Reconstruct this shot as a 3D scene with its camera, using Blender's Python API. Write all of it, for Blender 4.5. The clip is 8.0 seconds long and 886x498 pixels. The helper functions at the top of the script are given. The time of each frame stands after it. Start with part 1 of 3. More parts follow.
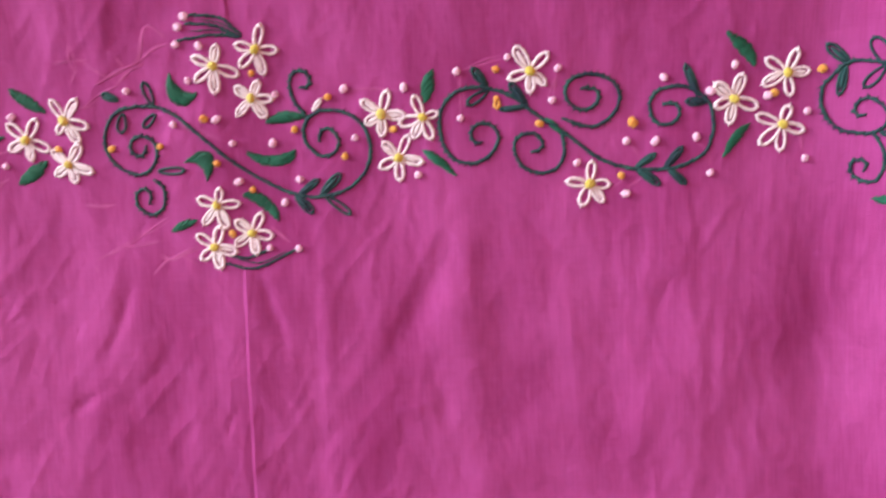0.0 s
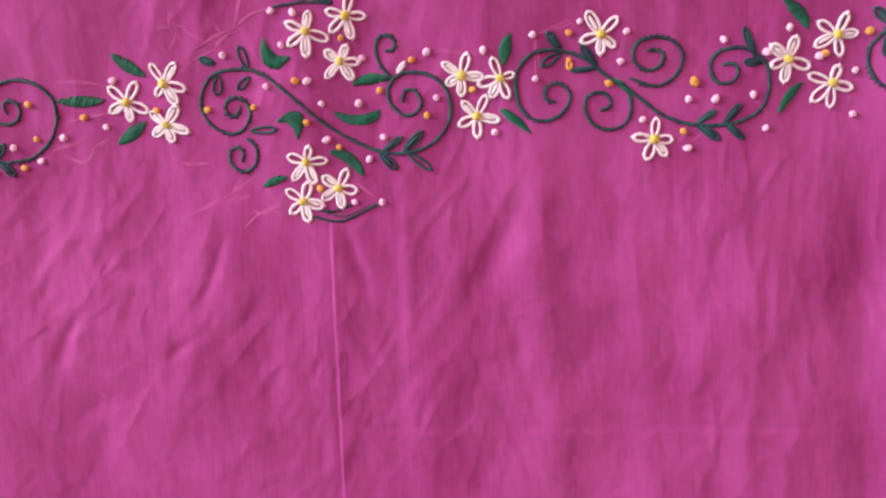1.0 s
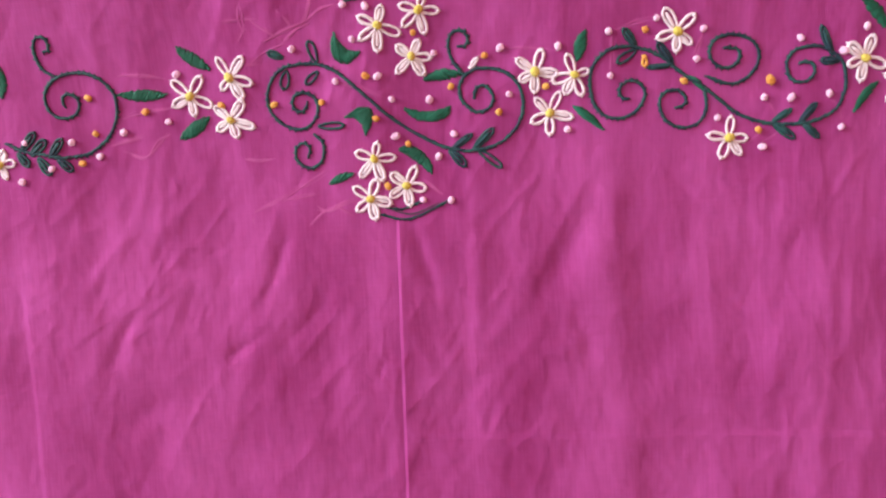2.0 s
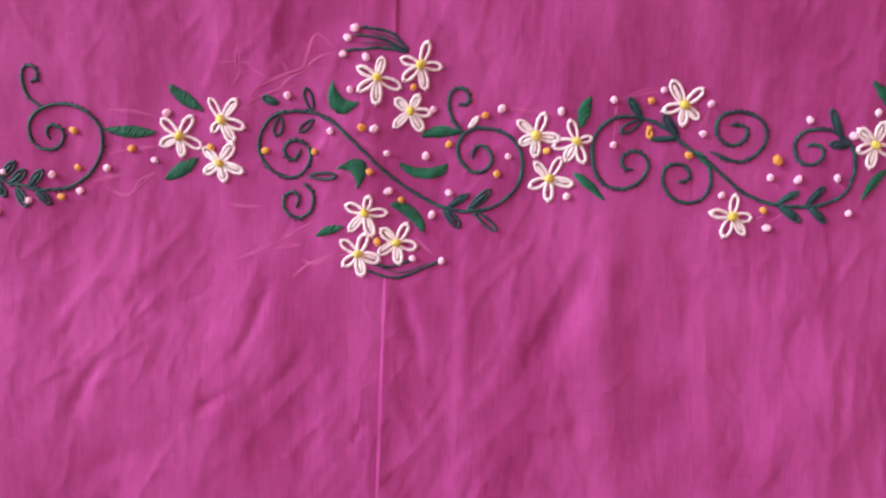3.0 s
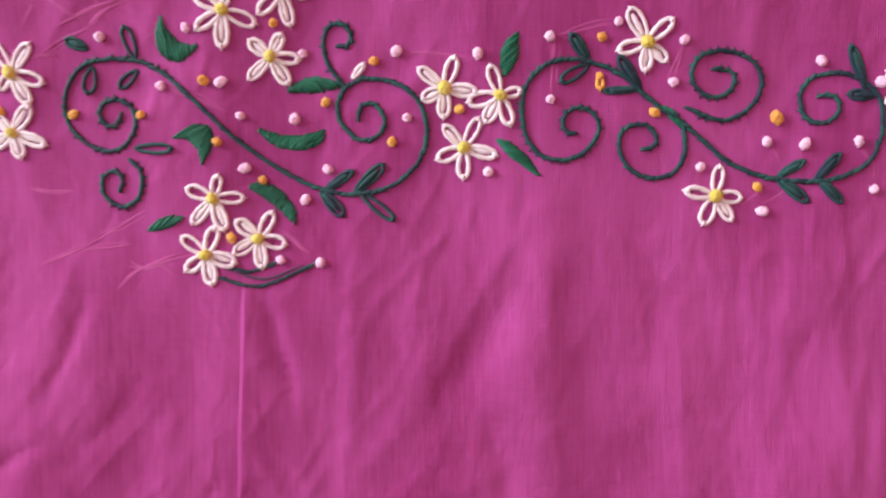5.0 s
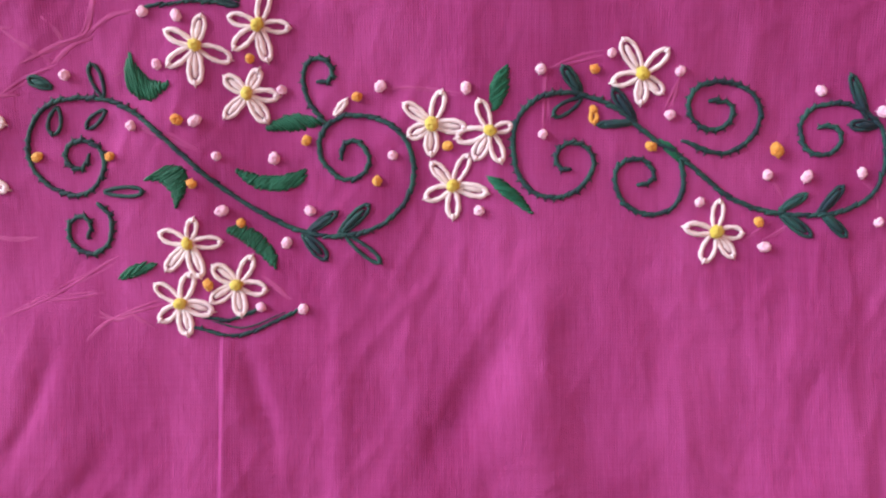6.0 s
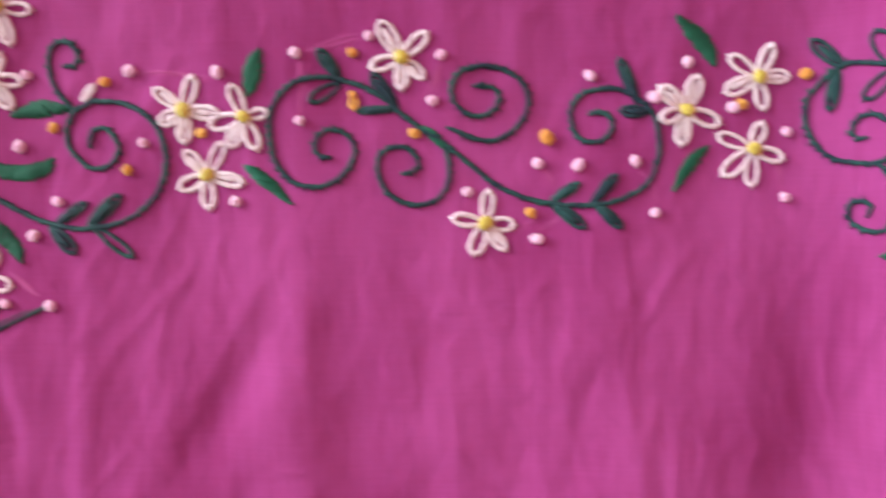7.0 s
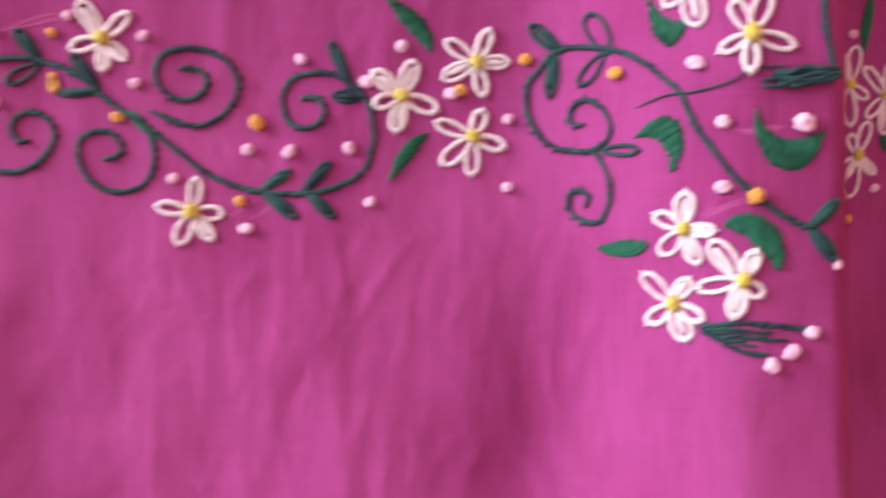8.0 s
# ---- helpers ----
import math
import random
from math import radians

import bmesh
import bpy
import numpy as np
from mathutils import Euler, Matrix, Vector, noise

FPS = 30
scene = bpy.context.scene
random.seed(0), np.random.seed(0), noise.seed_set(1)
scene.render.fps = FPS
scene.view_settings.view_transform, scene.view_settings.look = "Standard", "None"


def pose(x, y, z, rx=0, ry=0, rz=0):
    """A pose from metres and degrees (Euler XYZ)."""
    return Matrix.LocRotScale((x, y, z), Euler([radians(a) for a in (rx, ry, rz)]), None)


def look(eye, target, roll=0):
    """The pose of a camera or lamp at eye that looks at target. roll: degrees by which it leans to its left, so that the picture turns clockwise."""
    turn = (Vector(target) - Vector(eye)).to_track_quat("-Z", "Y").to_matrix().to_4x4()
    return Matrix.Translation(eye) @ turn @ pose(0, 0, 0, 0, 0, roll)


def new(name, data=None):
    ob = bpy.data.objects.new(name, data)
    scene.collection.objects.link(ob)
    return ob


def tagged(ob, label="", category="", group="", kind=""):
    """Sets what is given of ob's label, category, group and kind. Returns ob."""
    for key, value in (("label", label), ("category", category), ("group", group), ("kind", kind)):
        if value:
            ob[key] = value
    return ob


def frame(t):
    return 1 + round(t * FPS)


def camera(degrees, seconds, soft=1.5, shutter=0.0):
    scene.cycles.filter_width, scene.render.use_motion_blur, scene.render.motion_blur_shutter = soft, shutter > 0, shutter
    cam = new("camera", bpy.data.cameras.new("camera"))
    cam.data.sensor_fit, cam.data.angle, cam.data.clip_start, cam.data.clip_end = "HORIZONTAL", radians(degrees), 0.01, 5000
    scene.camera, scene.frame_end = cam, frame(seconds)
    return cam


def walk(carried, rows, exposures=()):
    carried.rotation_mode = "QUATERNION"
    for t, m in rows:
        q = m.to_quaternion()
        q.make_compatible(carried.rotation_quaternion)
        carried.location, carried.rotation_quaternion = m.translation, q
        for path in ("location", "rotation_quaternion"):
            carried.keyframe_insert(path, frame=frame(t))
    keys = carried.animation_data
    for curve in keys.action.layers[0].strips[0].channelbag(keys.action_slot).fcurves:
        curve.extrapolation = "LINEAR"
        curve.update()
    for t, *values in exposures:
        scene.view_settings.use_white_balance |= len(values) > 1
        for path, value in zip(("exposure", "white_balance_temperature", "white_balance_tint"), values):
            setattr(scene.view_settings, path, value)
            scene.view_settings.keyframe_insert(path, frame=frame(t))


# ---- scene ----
cam = camera(65.0, 8.0, soft=2.3, shutter=0.6)
PATH = [
    (0, 0.0311, -0.0014, 0.3262, -10.74, 3.80, -3.40),
    (0.5, 0.0068, -0.0180, 0.3435, -9.88, 3.26, -3.54),
    (1, -0.0101, -0.0177, 0.3583, -10.80, 3.09, -3.59),
    (1.5, -0.0333, -0.0201, 0.3520, -10.22, 2.78, -3.53),
    (1.7, -0.0473, -0.0222, 0.3556, -10.24, 2.38, -3.56),
    (2.8, -0.0567, -0.0193, 0.3438, -7.13, 2.06, 0.02),
    (3, -0.0507, -0.0149, 0.3389, -6.30, 2.14, 0.73),
    (3.5, -0.0475, -0.0179, 0.3350, -5.69, 1.35, 0.90),
    (4, -0.0474, -0.0140, 0.3335, -6.61, 1.74, 0.65),
    (4.5, -0.0281, -0.0084, 0.2883, -7.78, 1.67, 0.22),
    (5, -0.0126, -0.0222, 0.2471, -7.21, 1.61, -0.08),
    (5.2, -0.0113, -0.0135, 0.2397, -6.93, 1.26, -0.29),
    (6.3, -0.0158, -0.0149, 0.2336, -5.76, 0.04, -1.10),
    (6.5, -0.0029, -0.0118, 0.2326, -7.05, 0.03, -1.13),
    (7, 0.0606, -0.0290, 0.2229, -3.44, -0.39, -1.06),
    (7.5, 0.1000, -0.0416, 0.2243, -2.71, -0.34, -1.10),
    (8, 0.1488, -0.0438, 0.2134, -0.72, -0.76, -0.60),
]
walk(cam, [(t, pose(x, y, z, rx, ry, rz)) for t, x, y, z, rx, ry, rz in PATH], [(0, 0.0), (4.2, -0.03), (5.0, -0.08), (6.3, -0.11), (7.0, -0.02), (8.0, 0.06)])


# ---- light ----
world = bpy.data.worlds.new("daylight")
scene.world = world
world.use_nodes = True
wn = world.node_tree
sky = wn.nodes.new("ShaderNodeTexSky")
sky.sky_type, sky.sun_disc = "NISHITA", False
sky.sun_elevation, sky.sun_rotation = radians(40), radians(215)
wn.links.new(sky.outputs[0], wn.nodes["Background"].inputs[0])
wn.nodes["Background"].inputs[1].default_value = 0.1

FLOOR_Z = -0.83
# daylight by an assumed, unseen window, sited from the knots' shadows
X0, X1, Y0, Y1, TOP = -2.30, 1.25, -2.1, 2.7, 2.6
WY0, WY1, WZ0, WZ1 = 0.20, 2.20, 0.10, 1.60
lamp = new("assumed_window_light", bpy.data.lights.new("assumed_window_light", "AREA"))
lamp.data.shape, lamp.data.size, lamp.data.size_y = "RECTANGLE", 1.95, 1.45
lamp.data.energy, lamp.data.color = 156, (0.91, 0.97, 1.0)
lamp.matrix_world = look((X0 - 0.02, (WY0 + WY1) / 2, (WZ0 + WZ1) / 2), (X0 + 1.0, (WY0 + WY1) / 2, (WZ0 + WZ1) / 2))


# ---- materials ----
def material(name, rough=0.7, metal=0.0):
    m = bpy.data.materials.new(name)
    m.use_nodes = True
    b = m.node_tree.nodes["Principled BSDF"]
    b.inputs["Roughness"].default_value, b.inputs["Metallic"].default_value = rough, metal
    return m, m.node_tree, b


def add(tree, kind, **values):
    n = tree.nodes.new(kind)
    for key, value in values.items():
        n.inputs[key.replace("_", " ")].default_value = value
    return n


def mixed(tree, fac, low, high):
    """A ramp from colour low to colour high, driven by the socket fac."""
    r = tree.nodes.new("ShaderNodeValToRGB")
    r.color_ramp.elements[0].color, r.color_ramp.elements[1].color = (*low, 1), (*high, 1)
    r.color_ramp.elements[0].position, r.color_ramp.elements[1].position = 0.3, 0.7
    tree.links.new(fac, r.inputs[0])
    return r.outputs[0]


def thread_material(name, low, high, rough=0.62, sheen=0.25):
    """Twisted cotton thread: hue varies from stitch to stitch, with fine fibres along it."""
    m, tree, b = material(name, rough)
    where = tree.nodes.new("ShaderNodeNewGeometry")
    info = tree.nodes.new("ShaderNodeObjectInfo")
    fibres = add(tree, "ShaderNodeTexNoise", Scale=1500.0, Detail=3.0)
    blotch = add(tree, "ShaderNodeTexNoise", Scale=160.0, Detail=2.0)
    tree.links.new(where.outputs["Position"], fibres.inputs["Vector"])
    tree.links.new(where.outputs["Position"], blotch.inputs["Vector"])
    total = tree.nodes.new("ShaderNodeMath")
    total.operation = "MULTIPLY_ADD"
    tree.links.new(info.outputs["Random"], total.inputs[0])
    total.inputs[1].default_value = 0.25
    tree.links.new(blotch.outputs[0], total.inputs[2])
    less = tree.nodes.new("ShaderNodeMath")
    less.operation = "SUBTRACT"
    tree.links.new(total.outputs[0], less.inputs[0])
    less.inputs[1].default_value = 0.125
    tree.links.new(mixed(tree, less.outputs[0], low, high), b.inputs["Base Color"])
    bump = add(tree, "ShaderNodeBump", Strength=0.5, Distance=0.0002)
    tree.links.new(fibres.outputs[0], bump.inputs["Height"])
    tree.links.new(bump.outputs[0], b.inputs["Normal"])
    b.inputs["Sheen Weight"].default_value = sheen
    b.inputs["Sheen Roughness"].default_value = 0.5
    b.inputs["Specular IOR Level"].default_value = 0.35
    return m


WHITE = thread_material("white_thread", (0.85, 0.67, 0.77), (0.92, 0.79, 0.86))
PINK = thread_material("pale_pink_thread", (0.87, 0.46, 0.70), (0.94, 0.61, 0.82))
YELLOW = thread_material("yellow_thread", (0.62, 0.46, 0.06), (0.74, 0.60, 0.14))
ORANGE = thread_material("orange_thread", (0.72, 0.27, 0.05), (0.80, 0.40, 0.08))
GREEN = thread_material("green_thread", (0.004, 0.088, 0.050), (0.010, 0.140, 0.082), 0.65, 0.05)
STEM = thread_material("dark_green_thread", (0.011, 0.030, 0.050), (0.018, 0.082, 0.078), 0.7, 0.05)
CARRIED = thread_material("faded_pink_thread", (0.41, 0.058, 0.243), (0.475, 0.086, 0.290), 0.9, 0.0)


def cloth_material():
    """Magenta cotton: plain weave, slubs along the warp, random fold shade mottled in."""
    m, tree, b = material("magenta_cotton", 0.85)
    where = tree.nodes.new("ShaderNodeNewGeometry").outputs["Position"]

    def stretched(scale, detail, sx, sy):
        v = tree.nodes.new("ShaderNodeMapping")
        v.inputs["Scale"].default_value = (sx, sy, 1)
        tree.links.new(where, v.inputs["Vector"])
        n = add(tree, "ShaderNodeTexNoise", Scale=scale, Detail=detail)
        tree.links.new(v.outputs[0], n.inputs["Vector"])
        return n.outputs[0]

    # broad mottle: redder shade to violet highlight, put into the colour at random
    blend = stretched(20, 5, 1.0, 0.6)
    slub = stretched(60, 3, 22.0, 0.9)
    weft = stretched(60, 3, 0.9, 22.0)
    total = tree.nodes.new("ShaderNodeMath")
    total.operation = "ADD"
    half = tree.nodes.new("ShaderNodeMath")
    half.operation = "MULTIPLY_ADD"
    tree.links.new(slub, half.inputs[0])
    half.inputs[1].default_value = 0.30
    half.inputs[2].default_value = -0.21
    third = tree.nodes.new("ShaderNodeMath")
    third.operation = "MULTIPLY_ADD"
    tree.links.new(weft, third.inputs[0])
    third.inputs[1].default_value = 0.12
    tree.links.new(half.outputs[0], third.inputs[2])
    tree.links.new(blend, total.inputs[0])
    tree.links.new(third.outputs[0], total.inputs[1])
    tree.links.new(mixed(tree, total.outputs[0], CLOTH_LOW, CLOTH_HIGH), b.inputs["Base Color"])

    heights = None
    for axis, scale in (("X", WARP), ("Y", WEFT)):
        w = add(tree, "ShaderNodeTexWave", Scale=scale, Distortion=1.6, Detail=2.0)
        w.bands_direction = axis
        tree.links.new(where, w.inputs["Vector"])
        if heights is None:
            heights = w.outputs["Fac"]
        else:
            s = tree.nodes.new("ShaderNodeMath")
            tree.links.new(heights, s.inputs[0])
            tree.links.new(w.outputs["Fac"], s.inputs[1])
            heights = s.outputs[0]
    fine = add(tree, "ShaderNodeBump", Strength=0.4, Distance=0.00018)
    tree.links.new(heights, fine.inputs["Height"])
    crumple = add(tree, "ShaderNodeBump", Strength=0.4, Distance=0.003)
    tree.links.new(stretched(60, 5, 1.4, 0.8), crumple.inputs["Height"])
    tree.links.new(fine.outputs[0], crumple.inputs["Normal"])
    tree.links.new(crumple.outputs[0], b.inputs["Normal"])
    b.inputs["Specular IOR Level"].default_value = 0.15
    return m


CLOTH_LOW, CLOTH_HIGH, WARP, WEFT = (0.318, 0.0325, 0.171), (0.475, 0.0735, 0.308), 380.0, 640.0
CLOTH = cloth_material()


def plain_material(name, low, high, scale, rough):
    m, tree, b = material(name, rough)
    where = tree.nodes.new("ShaderNodeNewGeometry")
    n = add(tree, "ShaderNodeTexNoise", Scale=scale, Detail=5.0)
    tree.links.new(where.outputs["Position"], n.inputs["Vector"])
    tree.links.new(mixed(tree, n.outputs[0], low, high), b.inputs["Base Color"])
    bump = add(tree, "ShaderNodeBump", Strength=0.2, Distance=0.002)
    tree.links.new(n.outputs[0], bump.inputs["Height"])
    tree.links.new(bump.outputs[0], b.inputs["Normal"])
    return m


PLASTER = plain_material("plaster", (0.62, 0.60, 0.57), (0.70, 0.68, 0.65), 6, 0.9)
WARM_BOUNCE = plain_material("warm_bounce_paint", (0.50, 0.15, 0.09), (0.58, 0.19, 0.12), 6, 0.9)
SCREED = plain_material("floor_cement", (0.30, 0.28, 0.26), (0.38, 0.36, 0.33), 9, 0.7)
WOOD = plain_material("wood", (0.16, 0.08, 0.04), (0.24, 0.13, 0.07), 18, 0.5)


# ---- building blocks ----
def part(name, bm, mat, parent=None, label=""):
    """Links a bmesh or a mesh as one object, under parent where one is given."""
    if isinstance(bm, bmesh.types.BMesh):
        mesh = bpy.data.meshes.new(name)
        bm.to_mesh(mesh)
        bm.free()
    else:
        mesh = bm
    if not mesh.materials:
        mesh.materials.append(mat)
    ob = new(name, mesh)
    ob.parent = parent
    return tagged(ob, label)


def box(bm, x0, x1, y0, y1, z0, z1):
    m = Matrix.LocRotScale(((x0 + x1) / 2, (y0 + y1) / 2, (z0 + z1) / 2), None, (x1 - x0, y1 - y0, z1 - z0))
    bmesh.ops.create_cube(bm, size=1, matrix=m)


def smooth_mesh(name, verts, faces):
    mesh = bpy.data.meshes.new(name)
    mesh.from_pydata([tuple(v) for v in verts], [], faces)
    mesh.polygons.foreach_set("use_smooth", [True] * len(mesh.polygons))
    mesh.update()
    return mesh


def rope(points, radii, sides=8, twist=900.0, ply=0.13, flat=0.75, closed=False):
    """Vertices and faces of a plied thread along points (metres)."""
    p = np.array(points, float)
    r = np.broadcast_to(np.array(radii, float), (len(p),))
    if closed:
        along = np.roll(p, -1, 0) - np.roll(p, 1, 0)
    else:
        along = np.gradient(p, axis=0)
    along /= np.linalg.norm(along, axis=1)[:, None] + 1e-12
    side = np.cross(along, (0, 0, 1.0))
    side /= np.linalg.norm(side, axis=1)[:, None] + 1e-9
    up = np.cross(side, along)
    s = np.r_[0, np.cumsum(np.linalg.norm(np.diff(p, axis=0), axis=1))]
    a = np.arange(sides) * 2 * np.pi / sides
    swell = 1 + ply * np.cos(2 * (a[None, :] - twist * s[:, None]))
    ring = (r[:, None] * swell)[..., None] * (np.cos(a)[None, :, None] * side[:, None] + flat * np.sin(a)[None, :, None] * up[:, None])
    verts = (p[:, None] + ring).reshape(-1, 3)
    n, faces = len(p), []
    for i in range(n if closed else n - 1):
        j = (i + 1) % n
        for k in range(sides):
            q = (k + 1) % sides
            faces.append((i * sides + k, i * sides + q, j * sides + q, j * sides + k))
    if not closed:
        faces.append(tuple(range(sides))[::-1])
        faces.append(tuple((n - 1) * sides + k for k in range(sides)))
    return verts, faces


def joined(name, pieces):
    verts, faces = [], []
    for v, f in pieces:
        base = len(verts)
        verts.extend(v)
        faces.extend(tuple(i + base for i in q) for q in f)
    return smooth_mesh(name, verts, faces)


def curve_through(points, step):
    """Evenly spaced points on a Catmull-Rom curve, all in metres."""
    p = np.array(points, float)
    p = np.vstack([2 * p[0] - p[1], p, 2 * p[-1] - p[-2]])
    fine = []
    for a, b, c, d in zip(p, p[1:], p[2:], p[3:]):
        for t in np.linspace(0, 1, 24, endpoint=False):
            fine.append(0.5 * (2 * b + (c - a) * t + (2 * a - 5 * b + 4 * c - d) * t * t + (3 * b - a - 3 * c + d) * t ** 3))
    fine = np.array(fine + [p[-2]])
    s = np.r_[0, np.cumsum(np.linalg.norm(np.diff(fine, axis=0), axis=1))]
    at = np.linspace(0, s[-1], max(3, int(round(s[-1] / step)) + 1))
    return np.stack([np.interp(at, s, fine[:, 0]), np.interp(at, s, fine[:, 1])], 1)


# ---- the room ----
bm = bmesh.new()
box(bm, X0 - 0.15, X1 + 0.15, Y0 - 0.15, Y1 + 0.15, FLOOR_Z - 0.1, FLOOR_Z)
tagged(part("floor", bm, SCREED), "grey cement floor under the table", "floor", kind="structure")
bm = bmesh.new()
box(bm, X0 - 0.15, X1 + 0.15, Y0 - 0.15, Y1 + 0.15, TOP, TOP + 0.1)
tagged(part("ceiling", bm, PLASTER), "plain off-white plastered ceiling", "ceiling", kind="structure")
for name, span in (("wall_north", (X0 - 0.15, X1 + 0.15, Y1, Y1 + 0.15)), ("wall_south", (X0 - 0.15, X1 + 0.15, Y0 - 0.15, Y0))):
    bm = bmesh.new()
    box(bm, *span, FLOOR_Z, TOP)
    tagged(part(name, bm, PLASTER), "plain off-white plastered room wall", "wall", kind="structure")
# east wall added unseen, coloured to bounce warm red light onto the lower fold
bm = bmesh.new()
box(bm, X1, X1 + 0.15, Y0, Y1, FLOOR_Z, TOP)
tagged(part("wall_east_bounce", bm, WARM_BOUNCE), "unseen terracotta-coloured wall added to bounce warm light onto the fold", "wall", kind="structure")
# west wall, unseen, with the opening of the assumed window
bm = bmesh.new()
box(bm, X0 - 0.15, X0, Y0, WY0, FLOOR_Z, TOP)
box(bm, X0 - 0.15, X0, WY1, Y1, FLOOR_Z, TOP)
box(bm, X0 - 0.15, X0, WY0, WY1, FLOOR_Z, WZ0)
box(bm, X0 - 0.15, X0, WY0, WY1, WZ1, TOP)
tagged(part("wall_west", bm, PLASTER), "unseen off-white plastered wall with an assumed window opening", "wall", kind="structure")
bm = bmesh.new()
for y in (WY0, (WY0 + WY1) / 2 - 0.025, WY1 - 0.05):
    box(bm, X0 - 0.10, X0 - 0.05, y, y + 0.05, WZ0, WZ1)
for z in (WZ0, WZ1 - 0.05):
    box(bm, X0 - 0.098, X0 - 0.052, WY0 + 0.05, WY1 - 0.05, z, z + 0.05)
tagged(part("unseen_window", bm, WOOD), "unseen wooden window frame assumed around the daylight source", "window", kind="structure")

# ---- the table ----
table = tagged(new("table"), "brown wooden table hidden under the draped cloth", "table")
table.location = (0, 0, -0.081)
bm = bmesh.new()
box(bm, -0.75, 0.75, -0.55, 0.55, -0.03, 0)
bmesh.ops.bevel(bm, geom=bm.edges[:], offset=0.004, segments=2, affect="EDGES")
part("tabletop", bm, WOOD, table)
for x in (-0.70, 0.64):
    for y in (-0.5, 0.44):
        bm = bmesh.new()
        box(bm, x, x + 0.06, y, y + 0.06, FLOOR_Z + 0.081, -0.03)
        part("leg", bm, WOOD, table)

# ---- the cloth ----
CREASES = []


def crease(xa, ya, xb, yb, xc, yc, width, height):
    """A soft fold along three points; width and height in millimetres."""
    CREASES.append((curve_through([(xa / 1000, ya / 1000), (xb / 1000, yb / 1000), (xc / 1000, yc / 1000)], 0.004), width / 1000, height / 1000))


crease(-149.1, -71.9, -154.8, -87.4, -164.9, -109.5, 2.2, -0.9)
crease(-164.9, -123.3, -176.4, -129.5, -186.1, -136.4, 2.0, -0.9)
crease(-210.6, -70.2, -214.8, -81.5, -209.2, -90.9, 3, -0.8)
crease(-232.8, -110.4, -241.2, -123.3, -244.0, -132.8, 2.6, -0.8)
crease(-129.8, -101.1, -137.1, -113.1, -153.8, -129.7, 2.4, -0.7)
crease(-100.3, -136.0, -102.9, -142.1, -106.7, -148.3, 1.8, -0.7)
crease(-83.5, -69.2, -77.6, -89.4, -73.5, -108.4, 2.2, -0.9)
crease(-90.5, -116.2, -82.8, -132.3, -79.3, -149.3, 3.4, 0.7)
crease(4.5, -66.5, -6.1, -91.1, -20.7, -113.2, 5.5, -1.2)
crease(17.3, -65.7, 14.1, -98.0, 18.2, -138.4, 7.5, 1.3)
crease(-1.7, -120.3, 3.0, -134.8, -0.6, -146.9, 3.4, -0.8)
crease(-30.9, -112.3, -41.0, -124.4, -49.5, -132.1, 3.2, 0.7)
crease(71.6, -59.6, 82.3, -97.5, 80.2, -130.1, 13, -1.4)
crease(125.6, -100.1, 111.2, -130.1, 97.9, -163.0, 11, 1.4)
crease(30.2, -155.0, 46.0, -131.7, 67.5, -116.5, 8, -1.0)
crease(-52.4, -64.4, -51.9, -93.9, -52.9, -123.4, 2.6, 0.7)
crease(-189.0, -75.9, -185.3, -89.3, -176.3, -97.1, 4, -0.6)
crease(-160.5, -113.0, -175.3, -143.4, -185.5, -173.5, 5, 0.7)
crease(-202.8, -152.2, -227.3, -160.8, -241.5, -172.5, 4, -0.6)
crease(-51.4, -148.0, -59.5, -157.0, -64.8, -168.2, 3.5, -0.7)
crease(-22.6, -83.1, -27.8, -99.4, -35.8, -107.6, 5, 0.6)
crease(-229.9, -106.3, -239.3, -122.8, -248.2, -138.5, 3, -0.7)
crease(98.6, -117.6, 100.4, -134.3, 91.8, -160.0, 5, 0.9)
crease(-17.4, -129.4, -13.6, -137.9, -1.9, -132.3, 3, 0.7)
crease(161.5, -126.3, 138.6, -147.4, 135.5, -181.8, 7, -0.9)
crease(-263.5, -153.8, -257.6, -179.2, -266.7, -204.1, 5, -0.7)
crease(-219.2, -168.3, -224.3, -183.9, -233.8, -202.2, 4, -0.6)
crease(-156.2, -140.8, -160.8, -158.9, -153.3, -180.2, 4, 0.6)
crease(-121.6, -113.0, -126.9, -130.1, -141.8, -147.5, 4, -0.5)
crease(32.8, -167.0, 17.3, -186.2, 19.2, -209.7, 8, 0.8)
crease(3.4, -69.6, -4.6, -84.4, -14.5, -99.6, 6, -0.9)
crease(16.2, -76.5, 10.3, -93.6, 12.7, -114.3, 8, 0.8)
crease(-84.8, -71.3, -80.4, -86.7, -75.8, -103.8, 3, -0.8)
crease(-150.0, -66.3, -153.3, -82.1, -159.8, -98.9, 3, -0.5)
crease(29.7, -57.8, 24.7, -71.9, 19.7, -82.2, 5, -0.8)
crease(107.5, -57.5, 108.9, -73.5, 99.7, -87.3, 7, 0.7)
crease(139.7, -67.0, 140.8, -88.3, 130.9, -108.5, 8, -0.7)


def ramp(t):
    t = np.clip(t, 0, 1)
    return t * t * (3 - 2 * t)


